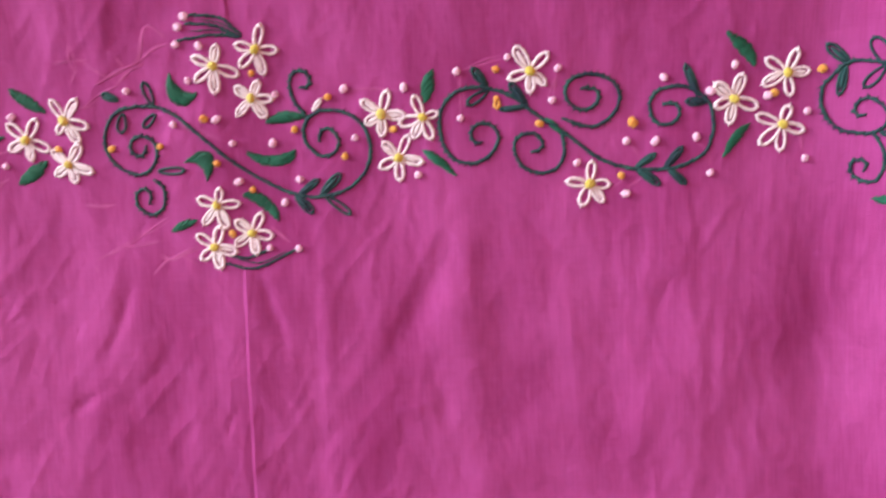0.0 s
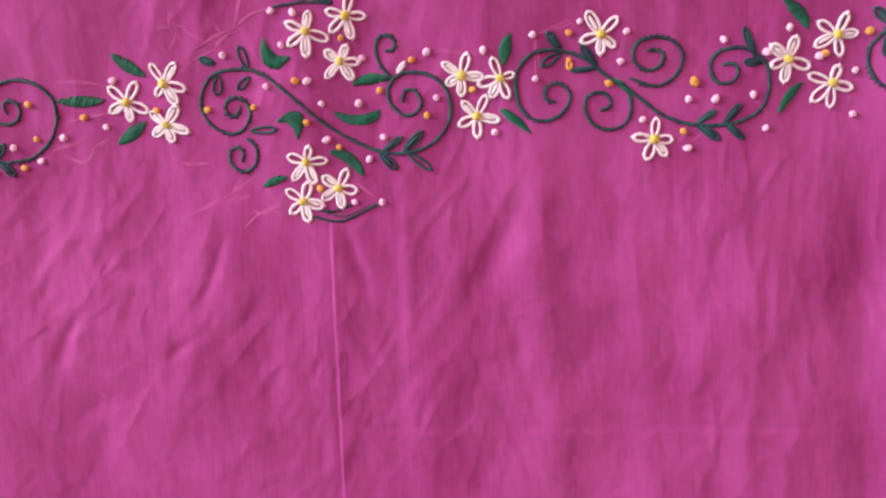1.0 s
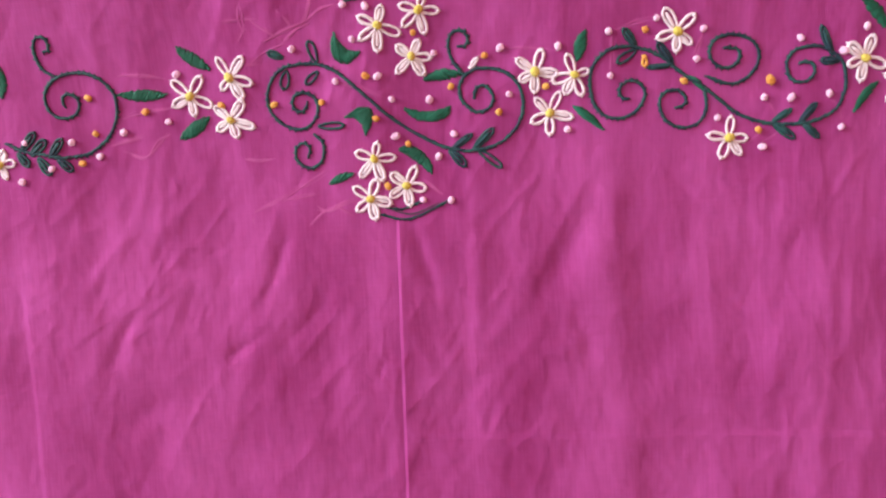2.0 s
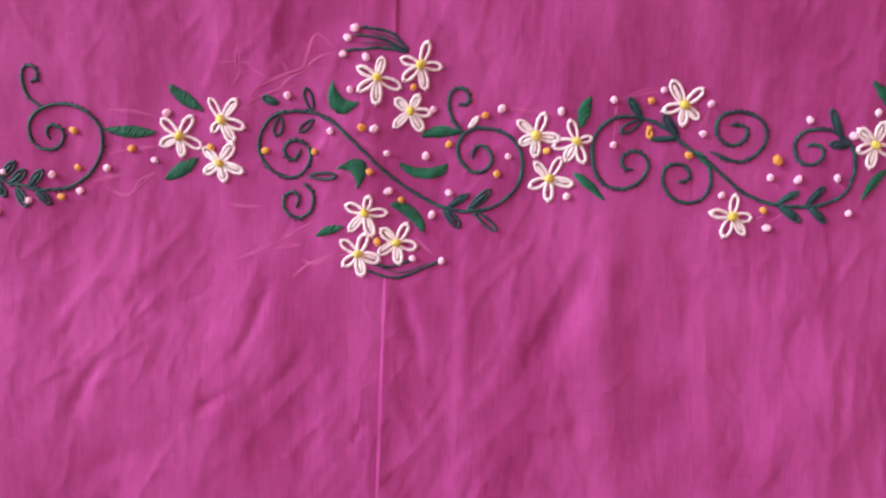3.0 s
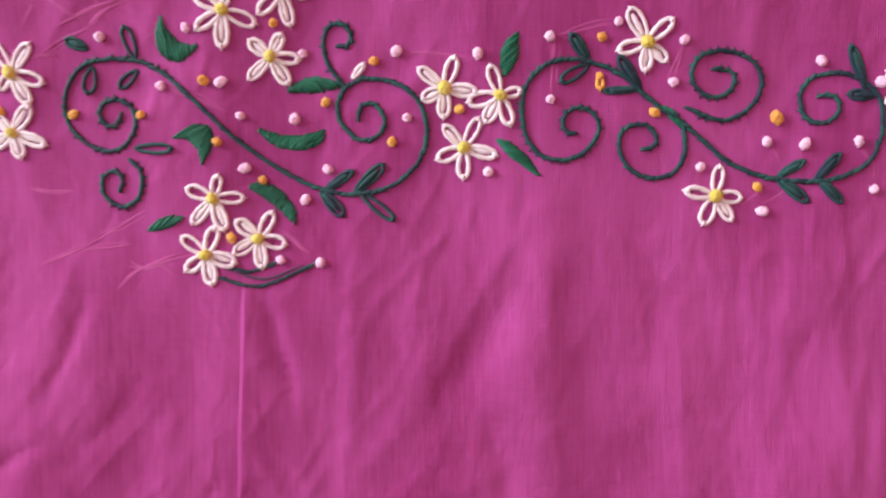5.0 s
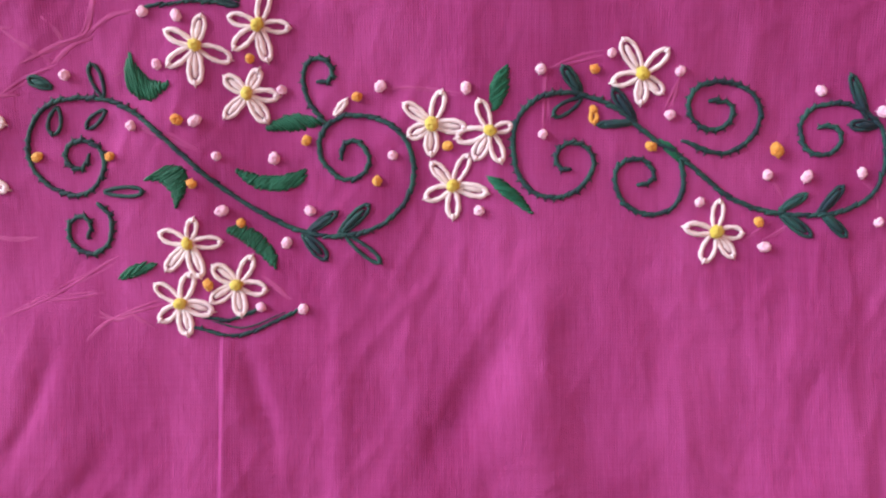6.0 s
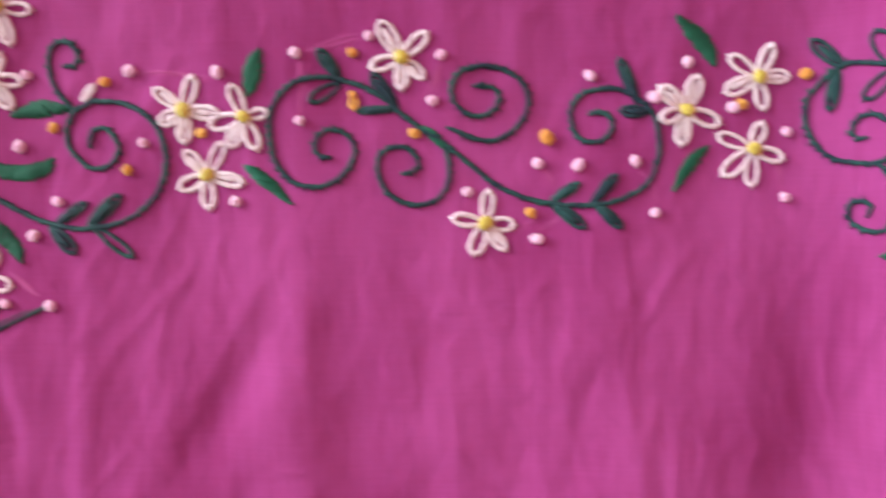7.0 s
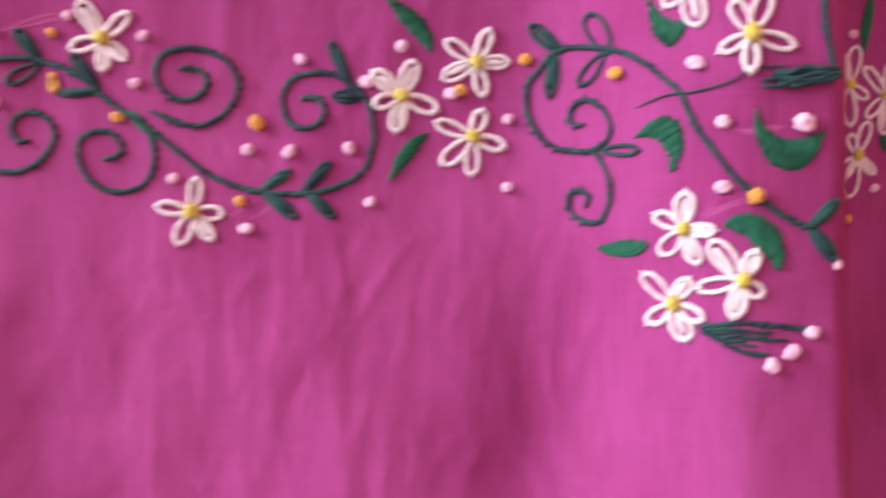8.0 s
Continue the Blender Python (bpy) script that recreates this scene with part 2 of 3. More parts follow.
def form(x, y):
    """The large form: flat middle, a raised fold that drops over an edge, sides that hang to the table."""
    z = 0.031 * ramp((x - 0.175) / 0.06) - 0.106 * ramp((x - 0.253) / 0.057)
    south = np.clip(-0.05 - 0.045 * ramp((x - 0.14) / 0.07) - y, -0.3, 0.25)
    north = np.clip(y - 0.012, -0.3, 0.12)
    z = z + 0.0625 * (np.sqrt(south ** 2 + 0.0004) + south) * (1 - ramp((x - 0.253) / 0.057))
    z = z + 0.055 * (np.sqrt(north ** 2 + 0.0002) + north) * (1 - ramp((x - 0.13) / 0.10))
    hang = np.maximum(ramp((np.abs(y + 0.08) - 0.33) / 0.06), ramp((-0.52 - x) / 0.06))
    return z * (1 - hang) - 0.0795 * hang


def undulation(x, y):
    """Broad lazy waves that run mostly along y."""
    return WAVE * (0.0011 * np.sin(41 * x + 9 * y + 0.6) * np.sin(13 * y - 7 * x + 1.0) + 0.0007 * np.sin(97 * x - 22 * y + 2.0) * np.sin(24 * y + 15 * x)
                   + 0.00035 * np.sin(190 * x + 60 * y + 1.3) * np.sin(55 * y - 80 * x))


WAVE = 1.0
GX = np.concatenate([np.arange(-0.60, -0.36, 0.003), np.arange(-0.36, -0.105, 0.0013), np.arange(-0.105, -0.085, 0.0005), np.arange(-0.085, 0.18, 0.0013), np.arange(0.18, 0.30, 0.001), np.arange(0.30, 0.561, 0.002)])
GY = np.concatenate([np.arange(-0.50, -0.26, 0.003), np.arange(-0.26, 0.09, 0.0014), np.arange(0.09, 0.3401, 0.003)])
MX, MY = np.meshgrid(GX, GY)
MZ = form(MX, MY)
calm = np.where((MX < -0.5) | (np.abs(MY + 0.08) > 0.33), 0.0, 1.0) * (1 - ramp((MX - 0.19) / 0.06))
MZ = MZ + calm * undulation(MX, MY)
CRUMPLE = 0.75
field = np.zeros(MX.shape)
for j, y in enumerate(GY):
    for i, x in enumerate(GX):
        if -0.42 < x < 0.25 and y > -0.34:
            lean = 0.55 if x < -0.02 else 0.12
            u, v = x - lean * y, y + 0.3 * x
            a = noise.noise((u * 30, v * 13, 3.1))
            c = noise.noise((u * 62, v * 30, 7.7))
            g = noise.noise((x * 75 + y * 40, y * 60 - x * 30, 5.2))
            e = noise.noise((x * 45, y * 30, 1.7))
            come = min(1.0, max(0.0, 0.5 + 1.6 * noise.noise((x * 14, y * 11, 9.4))))
            field[j, i] = (0.00055 * math.exp(-(a / 0.10) ** 2) + 0.00042 * math.exp(-(c / 0.15) ** 2)) * come + 0.0002 * (0.5 - abs(a)) \
                + 0.00022 * math.exp(-(g / 0.14) ** 2) + 0.0002 * e
MZ = MZ + CRUMPLE * calm * field
for line, width, height in CREASES:
    near = np.full(MX.shape, 1e9)
    end = np.zeros(MX.shape)
    for i, (px, py) in enumerate(line):
        d = (MX - px) ** 2 + (MY - py) ** 2
        t = i / (len(line) - 1)
        closer = d < near
        near = np.where(closer, d, near)
        end = np.where(closer, math.sin(math.pi * min(1, max(0, 0.08 + 0.84 * t))) ** 0.7, end)
    MZ = MZ + 1.25 * height * end * (np.exp(-np.sqrt(near) / width) if width < 0.0016 else np.exp(-near / (2 * width ** 2)))


# short random puckers between the long folds
pucker = random.Random(5)
for k in range(130):
    x, y = pucker.uniform(-0.36, 0.22), pucker.uniform(-0.26, -0.045 if k % 5 else 0.07)
    way = radians(pucker.gauss(58, 16) if x < -0.06 else pucker.gauss(84, 17))
    length, width = pucker.uniform(0.006, 0.026), pucker.uniform(0.0014, 0.0034)
    u = (MX - x) * math.cos(way) + (MY - y) * math.sin(way)
    v = -(MX - x) * math.sin(way) + (MY - y) * math.cos(way) + 4.0 * pucker.uniform(-1, 1) * u * u
    MZ = MZ + pucker.choice((-1, 1, 1)) * pucker.uniform(0.18, 0.60) / 1000 * np.exp(-(u / length) ** 2 - np.abs(v) / width)


def pressed_fold(xa, ya, xb, yb, height, width, blend):
    """A pressed fold: a small step up on one side of a line, fading away beyond it (millimetres)."""
    t = np.clip((MY - ya / 1000) / ((yb - ya) / 1000), 0, 1)
    d = MX * 1000 - (xa + (xb - xa) * t)
    inside = ramp((MY * 1000 - min(ya, yb)) / 12) * ramp((max(ya, yb) - MY * 1000) / 12)
    return inside * height / 1000 * ramp(d / width + 0.5) * np.exp(-np.clip(d, 0, None) / blend)


MZ = MZ + pressed_fold(-91.2, -62, -94.2, -236, 1.1, 1.3, 22) + pressed_fold(-85.6, 45, -84.5, 140, -1.1, 1.5, 9)
MZ = MZ + pressed_fold(-55.0, -70, -57.0, -190, 0.3, 2.5, 14) + pressed_fold(-291.0, -85, -287.0, -245, 1.0, 2.4, 12)


# a faint pressed line across the lower cloth
below = -181.0 - 0.03 * (MX * 1000) - MY * 1000
MZ = MZ + ramp((MX * 1000 + 100) / 40) * ramp((190 - MX * 1000) / 30) * 0.0005 * ramp(below / 2.0 + 0.5) * np.exp(-np.clip(below, 0, None) / 14)


def cloth_z(x, y):
    """Height of the cloth at one place."""
    i = int(np.clip(np.searchsorted(GX, x) - 1, 0, len(GX) - 2))
    j = int(np.clip(np.searchsorted(GY, y) - 1, 0, len(GY) - 2))
    u, v = (x - GX[i]) / (GX[i + 1] - GX[i]), (y - GY[j]) / (GY[j + 1] - GY[j])
    low = MZ[j, i] * (1 - u) + MZ[j, i + 1] * u
    return float(low * (1 - v) + (MZ[j + 1, i] * (1 - u) + MZ[j + 1, i + 1] * u) * v)


nx, ny = len(GX), len(GY)
cloth_verts = np.stack([MX, MY, MZ], -1).reshape(-1, 3)
cloth_faces = [(j * nx + i, j * nx + i + 1, (j + 1) * nx + i + 1, (j + 1) * nx + i) for j in range(ny - 1) for i in range(nx - 1)]
cloth = part("embroidered_cloth", smooth_mesh("embroidered_cloth", cloth_verts.tolist(), cloth_faces), CLOTH)
tagged(cloth, "creased magenta cotton cloth draped over the table", "cloth")
thick = cloth.modifiers.new("thickness", "SOLIDIFY")
thick.thickness, thick.offset = 0.0005, -1


def laid(path, lift):
    """A path over the cloth: x, y and the height of the cloth plus lift."""
    return [(x, y, cloth_z(x, y) + z) for (x, y), z in zip(path, np.broadcast_to(lift, (len(path),)))]


def local(mesh_parts, origin):
    return [(np.array(v) - np.array(origin), f) for v, f in mesh_parts]


# ---- the stitches ----
def knot_mesh(seed):
    """A French knot of unit width: thread wound round itself into a lumpy bead with a dimple."""
    rnd = random.Random(seed)
    turns, n = 2.6, 44
    pts, rad = [], []
    for i in range(n):
        t = i / (n - 1)
        a = t * turns * 2 * math.pi
        r = 0.30 - 0.16 * t + 0.055 * rnd.uniform(-1, 1)
        pts.append((r * math.cos(a), r * math.sin(a) * 0.92, 0.16 + 0.30 * t))
        rad.append(0.18 + 0.035 * rnd.uniform(-1, 1))
    pts += [(0.03, 0.02, 0.44), (0.0, 0.0, 0.30)]
    rad += [0.16, 0.12]
    return joined("knot", [rope(pts, rad, 8, 9.0, 0.10, 0.95)])


KNOTS = [[knot_mesh(3 * i + k) for k in range(3)] for i in range(3)]
LABELS = {PINK: ("pale pink French knot sewn on magenta cloth", "pale pink knots"), ORANGE: ("orange French knot sewn on magenta cloth", "orange knots")}
dice = random.Random(11)


def knots(mat, size, *places):
    for x, y in places:
        mesh = KNOTS[0 if mat == PINK else 1][dice.randrange(3)]
        k = part("french_knot", mesh, mat)
        x, y = x / 1000, y / 1000
        s = 1.0 * size / 1000 * dice.uniform(0.92, 1.1)
        tx, ty = (cloth_z(x + 0.001, y) - cloth_z(x - 0.001, y)) / 0.002, (cloth_z(x, y + 0.001) - cloth_z(x, y - 0.001)) / 0.002
        tilt = Vector((0, 0, 1)).rotation_difference(Vector((-tx, -ty, 1)).normalized()).to_matrix().to_4x4()
        k.matrix_world = Matrix.Translation((x, y, cloth_z(x, y))) @ tilt @ Matrix.Rotation(dice.uniform(0, 6.28), 4, "Z") @ Matrix.Diagonal((s * dice.uniform(0.82, 1.25), s, s * 0.75, 1))
        tagged(k, LABELS[mat][0], "embroidery knot", LABELS[mat][1])


def loop(origin, angle, length, width, r, start=0.0):
    """A lazy-daisy stitch: a loop of thread held at its tip by a short stitch."""
    n, path = 30, []
    for i in range(n + 1):
        u = i / n
        a = start + (length - start) * (1 - math.cos(2 * math.pi * u)) / 2
        b = width / 2 * math.sin(2 * math.pi * u) * (0.62 + 0.5 * a / length)
        path.append((origin[0] + a * math.cos(angle) - b * math.sin(angle), origin[1] + a * math.sin(angle) + b * math.cos(angle)))
    lift = [r * (0.2 + 0.5 * min(1, 4 * min(i, n - i) / n)) for i in range(n + 1)]
    pieces = [rope(laid(path, lift), r, 8)]
    tip = [(origin[0] + d * math.cos(angle), origin[1] + d * math.sin(angle)) for d in np.linspace(length - 1.2 * r, length + 1.7 * r, 5)]
    pieces.append(rope(laid(tip, [r * 1.2, r * 1.7, r * 1.4, r * 0.8, 0]), [r * 0.5, r * 0.6, r * 0.6, r * 0.5, r * 0.3], 6))
    return pieces


def flower(x, y, *petals):
    x, y = x / 1000, y / 1000
    at = (x, y, cloth_z(x, y))
    f = tagged(new("embroidered_flower"), "white daisy flower sewn in looped cotton thread with a yellow knot", "embroidered flower", "embroidered daisies")
    f.location = at
    for angle, length in petals:
        r = 0.00076 * dice.uniform(0.88, 1.14)
        length = length / 1000 - 0.8 * r
        width = 0.0042 * dice.uniform(0.85, 1.15) * (length / 0.0105) ** 0.5
        pieces = loop((x, y), radians(angle), length, width, r, 0.0009)
        if dice.random() < 0.5:
            # a second strand lies inside the loop
            side = dice.uniform(-0.0005, 0.0005)
            ca, sa = math.cos(radians(angle)), math.sin(radians(angle))
            inner = [(x + s * length * ca - side * sa, y + s * length * sa + side * ca) for s in np.linspace(0.2, 0.86, 8)]
            pieces.append(rope(laid(inner, 0.0003), [0.0005, 0.0008, 0.0009, 0.001, 0.001, 0.001, 0.0008, 0.0005], 8))
        mesh = joined("petal", local(pieces, at))
        part("petal", mesh, WHITE, f)
    c = part("flower_centre", KNOTS[2][dice.randrange(3)], YELLOW, f, "yellow French knot")
    s = 0.0050 * dice.uniform(0.9, 1.1)
    c.matrix_local = Matrix.Translation((0, 0, 0.0008)) @ Matrix.Rotation(dice.uniform(0, 6.28), 4, "Z") @ Matrix.Diagonal((s * 1.1, s, s * 0.8, 1))


def sprig_leaf(base, tip, width, filled=False):
    (xa, ya), (xb, yb) = [(a / 1000, b / 1000) for a, b in (base, tip)]
    length = math.hypot(xb - xa, yb - ya)
    r = 0.00066
    at = (xa, ya, cloth_z(xa, ya))
    pieces = loop((xa, ya), math.atan2(yb - ya, xb - xa), length, max(0.0014, 1.35 * width / 1000 - 2 * r), r)
    if filled:
        path = [(xa + (xb - xa) * s, ya + (yb - ya) * s) for s in np.linspace(0.1, 0.85, 8)]
        pieces.append(rope(laid(path, 0.0007), [0.0004, 0.0007, 0.0009, 0.001, 0.001, 0.0009, 0.0007, 0.0004], 8))
    leaf_ob = part("looped_leaf", joined("looped_leaf", local(pieces, at)), STEM)
    leaf_ob.location = at
    tagged(leaf_ob, "dark green looped leaf sewn beside a stem", "embroidered leaf", "small stem leaves")


def leaf(a, b, over, under, angle):
    """A satin-stitched leaf: parallel threads laid at one angle between two bowed edges that meet at the tips a and b."""
    a, b, over, under = [np.array(q) / 1000 for q in (a, b, over, under)]
    chord = (a + b) / 2
    bows = [float(np.linalg.norm(q - chord) / np.linalg.norm(b - a)) for q in (over, under)]
    curled = float((over - chord) @ (under - chord)) > 0
    middle, slim = (over + under) / 2, 0.96 if curled else 0.82
    over, under = middle + slim * (over - middle), middle + slim * (under - middle)
    ts = np.linspace(0, 1, 50)[:, None]

    def edge(mid, bow):
        # the outer edge of a curled leaf is rounder than its inner one
        fullness = (0.5 if bow == max(bows) else 0.9) if curled else 0.92
        return a + (b - a) * ts + (mid - chord) * (4 * ts * (1 - ts)) ** fullness

    outline = np.vstack([edge(over, bows[0]), edge(under, bows[1])[::-1]])
    centre = outline.mean(0)
    along = np.array((math.cos(radians(angle)), math.sin(radians(angle))))
    across = np.array((-along[1], along[0]))
    u, v = (outline - centre) @ along, (outline - centre) @ across
    pieces, row = [], v.min() + 0.0003
    while row < v.max() - 0.0002:
        hits = []
        for i in range(len(u)):
            j = (i + 1) % len(u)
            if (v[i] - row) * (v[j] - row) < 0:
                hits.append(u[i] + (u[j] - u[i]) * (row - v[i]) / (v[j] - v[i]))
        hits.sort()
        for u0, u1 in zip(hits[::2], hits[1::2]):
            u0, u1 = u0 - dice.uniform(-0.0002, 0.0007), u1 + dice.uniform(-0.0002, 0.0007)
            slip = dice.uniform(-0.0003, 0.0003)
            path = [centre + along * w + across * (row + slip * k / 6) for k, w in enumerate(np.linspace(u0, u1, 7))]
            puff = [-0.0003 + (0.0006 + 0.03 * (u1 - u0) + dice.uniform(0, 0.0003)) * math.sin(math.pi * k / 6) ** 0.5 for k in range(7)]
            r = 0.00044 * dice.uniform(0.8, 1.2)
            pieces.append(rope(laid(path, puff), r * np.array((0.6, 0.9, 1, 1, 1, 0.9, 0.6)), 6, 1500.0, 0.12, 0.9))
        row += 0.00056 * dice.uniform(0.85, 1.15)
    at = (centre[0], centre[1], cloth_z(*centre))
    ob = part("satin_leaf", joined("satin_leaf", local(pieces, at)), GREEN)
    ob.location = at
    tagged(ob, "bottle-green satin-stitched leaf sewn on magenta cloth", "embroidered leaf", "satin leaves")


def stitch_mesh(side):
    """One slanted stitch of unit length and width, both ends sinking into the cloth; its tip turns out to one side as a small barb."""
    u = np.linspace(-0.5, 0.5, 9)
    pts = [(v, 0, 0.62 * (1 - (2 * v) ** 4) - 0.15) for v in u]
    v, f = rope(np.array(pts) * (5.2, 1, 1), [0.30, 0.44, 0.5, 0.52, 0.52, 0.52, 0.5, 0.44, 0.30], 8, 1.1, 0.12, 0.85)
    pieces = [(np.array(v) / (5.2, 1, 1), f)]
    if side:
        pts = [(1.2, 0.1 * side, 0.25), (1.5, 0.5 * side, 0.2), (1.75, 0.85 * side, 0.1), (1.95, 1.12 * side, -0.1)]
        v, f = rope(pts, [0.3, 0.28, 0.22, 0.12], 6, 1.1, 0.1, 0.9)
        pieces.append((np.array(v) / (5.2, 1, 1), f))
    return joined("stitch", pieces)


STITCHES = {side: stitch_mesh(side) for side in (-1, 0, 1)}


def vine(points, width=2.0):
    """A stem in stem stitch: short stitches, each set a little askew, overlapping the last, with barbs on the outside of a bend."""
    path = curve_through([(x / 1000, y / 1000) for x, y in points], 0.0027)
    at = (path[0][0], path[0][1], cloth_z(*path[0]))
    v = tagged(new("embroidered_vine"), "dark green curling stem sewn in short slanted stitches", "embroidered vine", "embroidered vines")
    v.location = at
    for i, (p, q) in enumerate(zip(path, path[1:])):
        d, c = q - p, (p + q) / 2
        c = c + np.array((-d[1], d[0])) * dice.uniform(-0.06, 0.06)
        before, after = path[max(0, i - 1)], path[min(len(path) - 1, i + 2)]
        bend = d[0] * (after - before)[1] - d[1] * (after - before)[0] if i == 0 else (p - before)[0] * d[1] - (p - before)[1] * d[0]
        bend /= np.linalg.norm(d) ** 2
        side = 0 if abs(bend) < 0.04 or dice.random() < 0.2 else (-1 if bend > 0 else 1)
        length = np.linalg.norm(d) * 1.65
        za, zb = cloth_z(*(c - d / 2)), cloth_z(*(c + d / 2))
        yaw = math.atan2(d[1], d[0]) + 0.22 + dice.uniform(-0.12, 0.12)
        pitch = -math.atan2(zb - za, np.linalg.norm(d))
        s = part("stitch", STITCHES[side], STEM, v)
        w = 0.70 * width / 1000 * dice.uniform(0.85, 1.12)
        s.matrix_local = Matrix.Translation((c[0] - at[0], c[1] - at[1], (za + zb) / 2 - at[2])) @ Euler((0, pitch, yaw)).to_matrix().to_4x4() @ Matrix.Diagonal((length, w, w * 0.9, 1))


def fine_thread(name, points, mat, r, label, category, lift):
    path = curve_through([(x / 1000, y / 1000) for x, y in points], 0.002)
    at = (path[0][0], path[0][1], cloth_z(*path[0]))
    ob = part(name, joined(name, local([rope(laid(path, lift), r * np.clip(0.35 + 0.3 * np.minimum(np.arange(len(path)), np.arange(len(path))[::-1]), 0, 1), 10, 1500.0, 0.0 if lift < 0 else 0.1)], at)), mat)
    ob.location = at
    tagged(ob, label, category)


def thread_tuft(points, spread):
    """A frayed bunch of threads that fans out from its far end."""
    (xa, ya), (xb, yb) = [(a / 1000, c / 1000) for a, c in points]
    at = (xb, yb, cloth_z(xb, yb))
    pieces = []
    for i in range(18):
        off = spread / 1000 * dice.uniform(-0.5, 0.5)
        short = dice.uniform(0.0, 0.45)
        u = np.linspace(0, 1, 10)
        path = [(xb + (xa - xb) * (1 - short) * s, yb + (ya - yb) * (1 - short) * s + off * (0.35 + 0.65 * math.sin(2.2 * s)) + 0.0004 * math.sin(9 * s + i)) for s in u]
        pieces.append(rope(laid(path, 0.0006 + 0.0012 * dice.random()), 0.00055 * dice.uniform(0.8, 1.2), 6, 1300.0, 0.1))
    ob = part("thread_tuft", joined("thread_tuft", local(pieces, at)), STEM)
    ob.location = at
    tagged(ob, "frayed bunch of dark green thread at the fold", "thread")


def loop_stitch(base, tip, width, mat, label):
    """A single looped stitch that stands apart."""
    (xa, ya), (xb, yb) = [(a / 1000, c / 1000) for a, c in (base, tip)]
    at = (xa, ya, cloth_z(xa, ya))
    pieces = loop((xa, ya), math.atan2(yb - ya, xb - xa), math.hypot(xb - xa, yb - ya), width / 1000, 0.0007)
    ob = part("loop_stitch", joined("loop_stitch", local(pieces, at)), mat)
    ob.location = at
    tagged(ob, label, "embroidery stitch")


def loose_thread(points):
    fine_thread("loose_thread", points, STEM, 0.0003, "thin loose dark green thread lying on the cloth", "thread", 0.0006)


def carried_line(points):
    """A carried thread that shows through the thin cloth: two or three loose fibres side by side."""
    lines = []
    for k in range(3):
        path = curve_through([(x / 1000 + dice.gauss(0, 0.0007), y / 1000 + dice.gauss(0, 0.0007)) for x, y in points], 0.002)
        n = len(path)
        r = dice.uniform(0.0003, 0.0007) * np.clip(0.3 + 0.25 * np.minimum(np.arange(n), np.arange(n)[::-1]), 0, 1)
        lines.append(rope(laid(path, -0.00006), r, 8, 1500.0, 0.1, 0.28))
    at = (path[0][0], path[0][1], cloth_z(*path[0]))
    ob = part("carried_thread", joined("carried_thread", local(lines, at)), CARRIED)
    ob.location = at
    tagged(ob, "faint pink thread carried just under the cloth", "thread")


# ---- the embroidery ----
# white daisies
flower(-192.2, 0.8, (137, 12.3), (56, 12.0), (-26, 12.3), (-83, 10.2), (-156, 10.7))
flower(-170.7, 8.8, (119, 11.8), (52, 12.6), (-18, 12.1), (-63, 12.4), (-132, 7.9))
flower(-172.5, -12.0, (138, 11.1), (52, 12.0), (-20, 12.7), (-75, 9.5), (-148, 9.5))
flower(-94.9, 29.1, (153, 10.7), (75, 10.0), (-22, 12.1), (-94, 12.6), (-147, 11.5))
flower(-74.3, 35.3, (164, 10.0), (72, 11.5), (-5, 10.1), (-79, 11.8), (-140, 11.4))
flower(-79.4, 13.8, (142, 9.2), (61, 9.1), (-5, 10.2), (-58, 11.1), (-136, 11.1))
flower(-101.0, -35.2, (159, 10.3), (76, 8.7), (1, 10.9), (-73, 12.2), (-131, 12.1))
flower(-85.5, -49.6, (140, 10.4), (62, 11.0), (-12, 10.1), (-84, 10.8), (-149, 10.5))
flower(-104.2, -55.3, (143, 10.9), (70, 10.9), (-16, 11.2), (-80, 11.2), (-142, 9.8))
flower(-18.8, 2.8, (143, 11.6), (72, 11.4), (-7, 11.3), (-93, 10.3), (-155, 9.0))
flower(0.3, 0.3, (110, 10.9), (13, 7.6), (-71, 11.1), (-119, 10.7), (-169, 11.6))
flower(-12.2, -17.6, (132, 10.7), (63, 11.7), (-13, 11.9), (-91, 11.0), (-157, 10.4))
flower(50.1, 17.8, (121, 13.1), (43, 11.2), (-43, 9.4), (-92, 9.9), (-165, 10.5))
flower(75.6, -34.4, (83, 10.8), (-4, 9.5), (-55, 10.8), (-113, 11.0), (170, 11.0))
flower(139.6, 0.2, (140, 11.5), (70, 11.6), (-22, 11.9), (-100, 11.4), (-161, 9.3))
flower(162.5, 10.2, (145, 11.7), (68, 10.9), (1, 10.0), (-79, 10.6), (-156, 11.5))
flower(161.2, -12.3, (158, 12.5), (70, 9.1), (-19, 10.5), (-93, 12.1), (-139, 12.9))
flower(216.7, -41.5, (144, 7.9), (86, 10.5), (-5, 7.5), (-70, 10.4), (-123, 8.7))
flower(230.0, -55.2, (124, 12.9), (65, 8.9), (-41, 6.8), (-102, 10.5), (-167, 10.7))
flower(214.4, -61.9, (128, 10.7), (62, 8.2), (-33, 8.2), (-73, 10.8), (-132, 8.4))
flower(232.6, 9.6, (117, 10.0), (66, 11.6), (-17, 12.2), (-91, 10.5), (-150, 8.9))
flower(218.2, 25.7, (-81, 13.2), (-131, 8.3), (-24, 9.2), (63, 8.4), (123, 9.6))
flower(-295.4, -28.2, (7, 8.4), (73, 8.2), (-73, 7.9), (-152, 8.6), (135, 8.5))
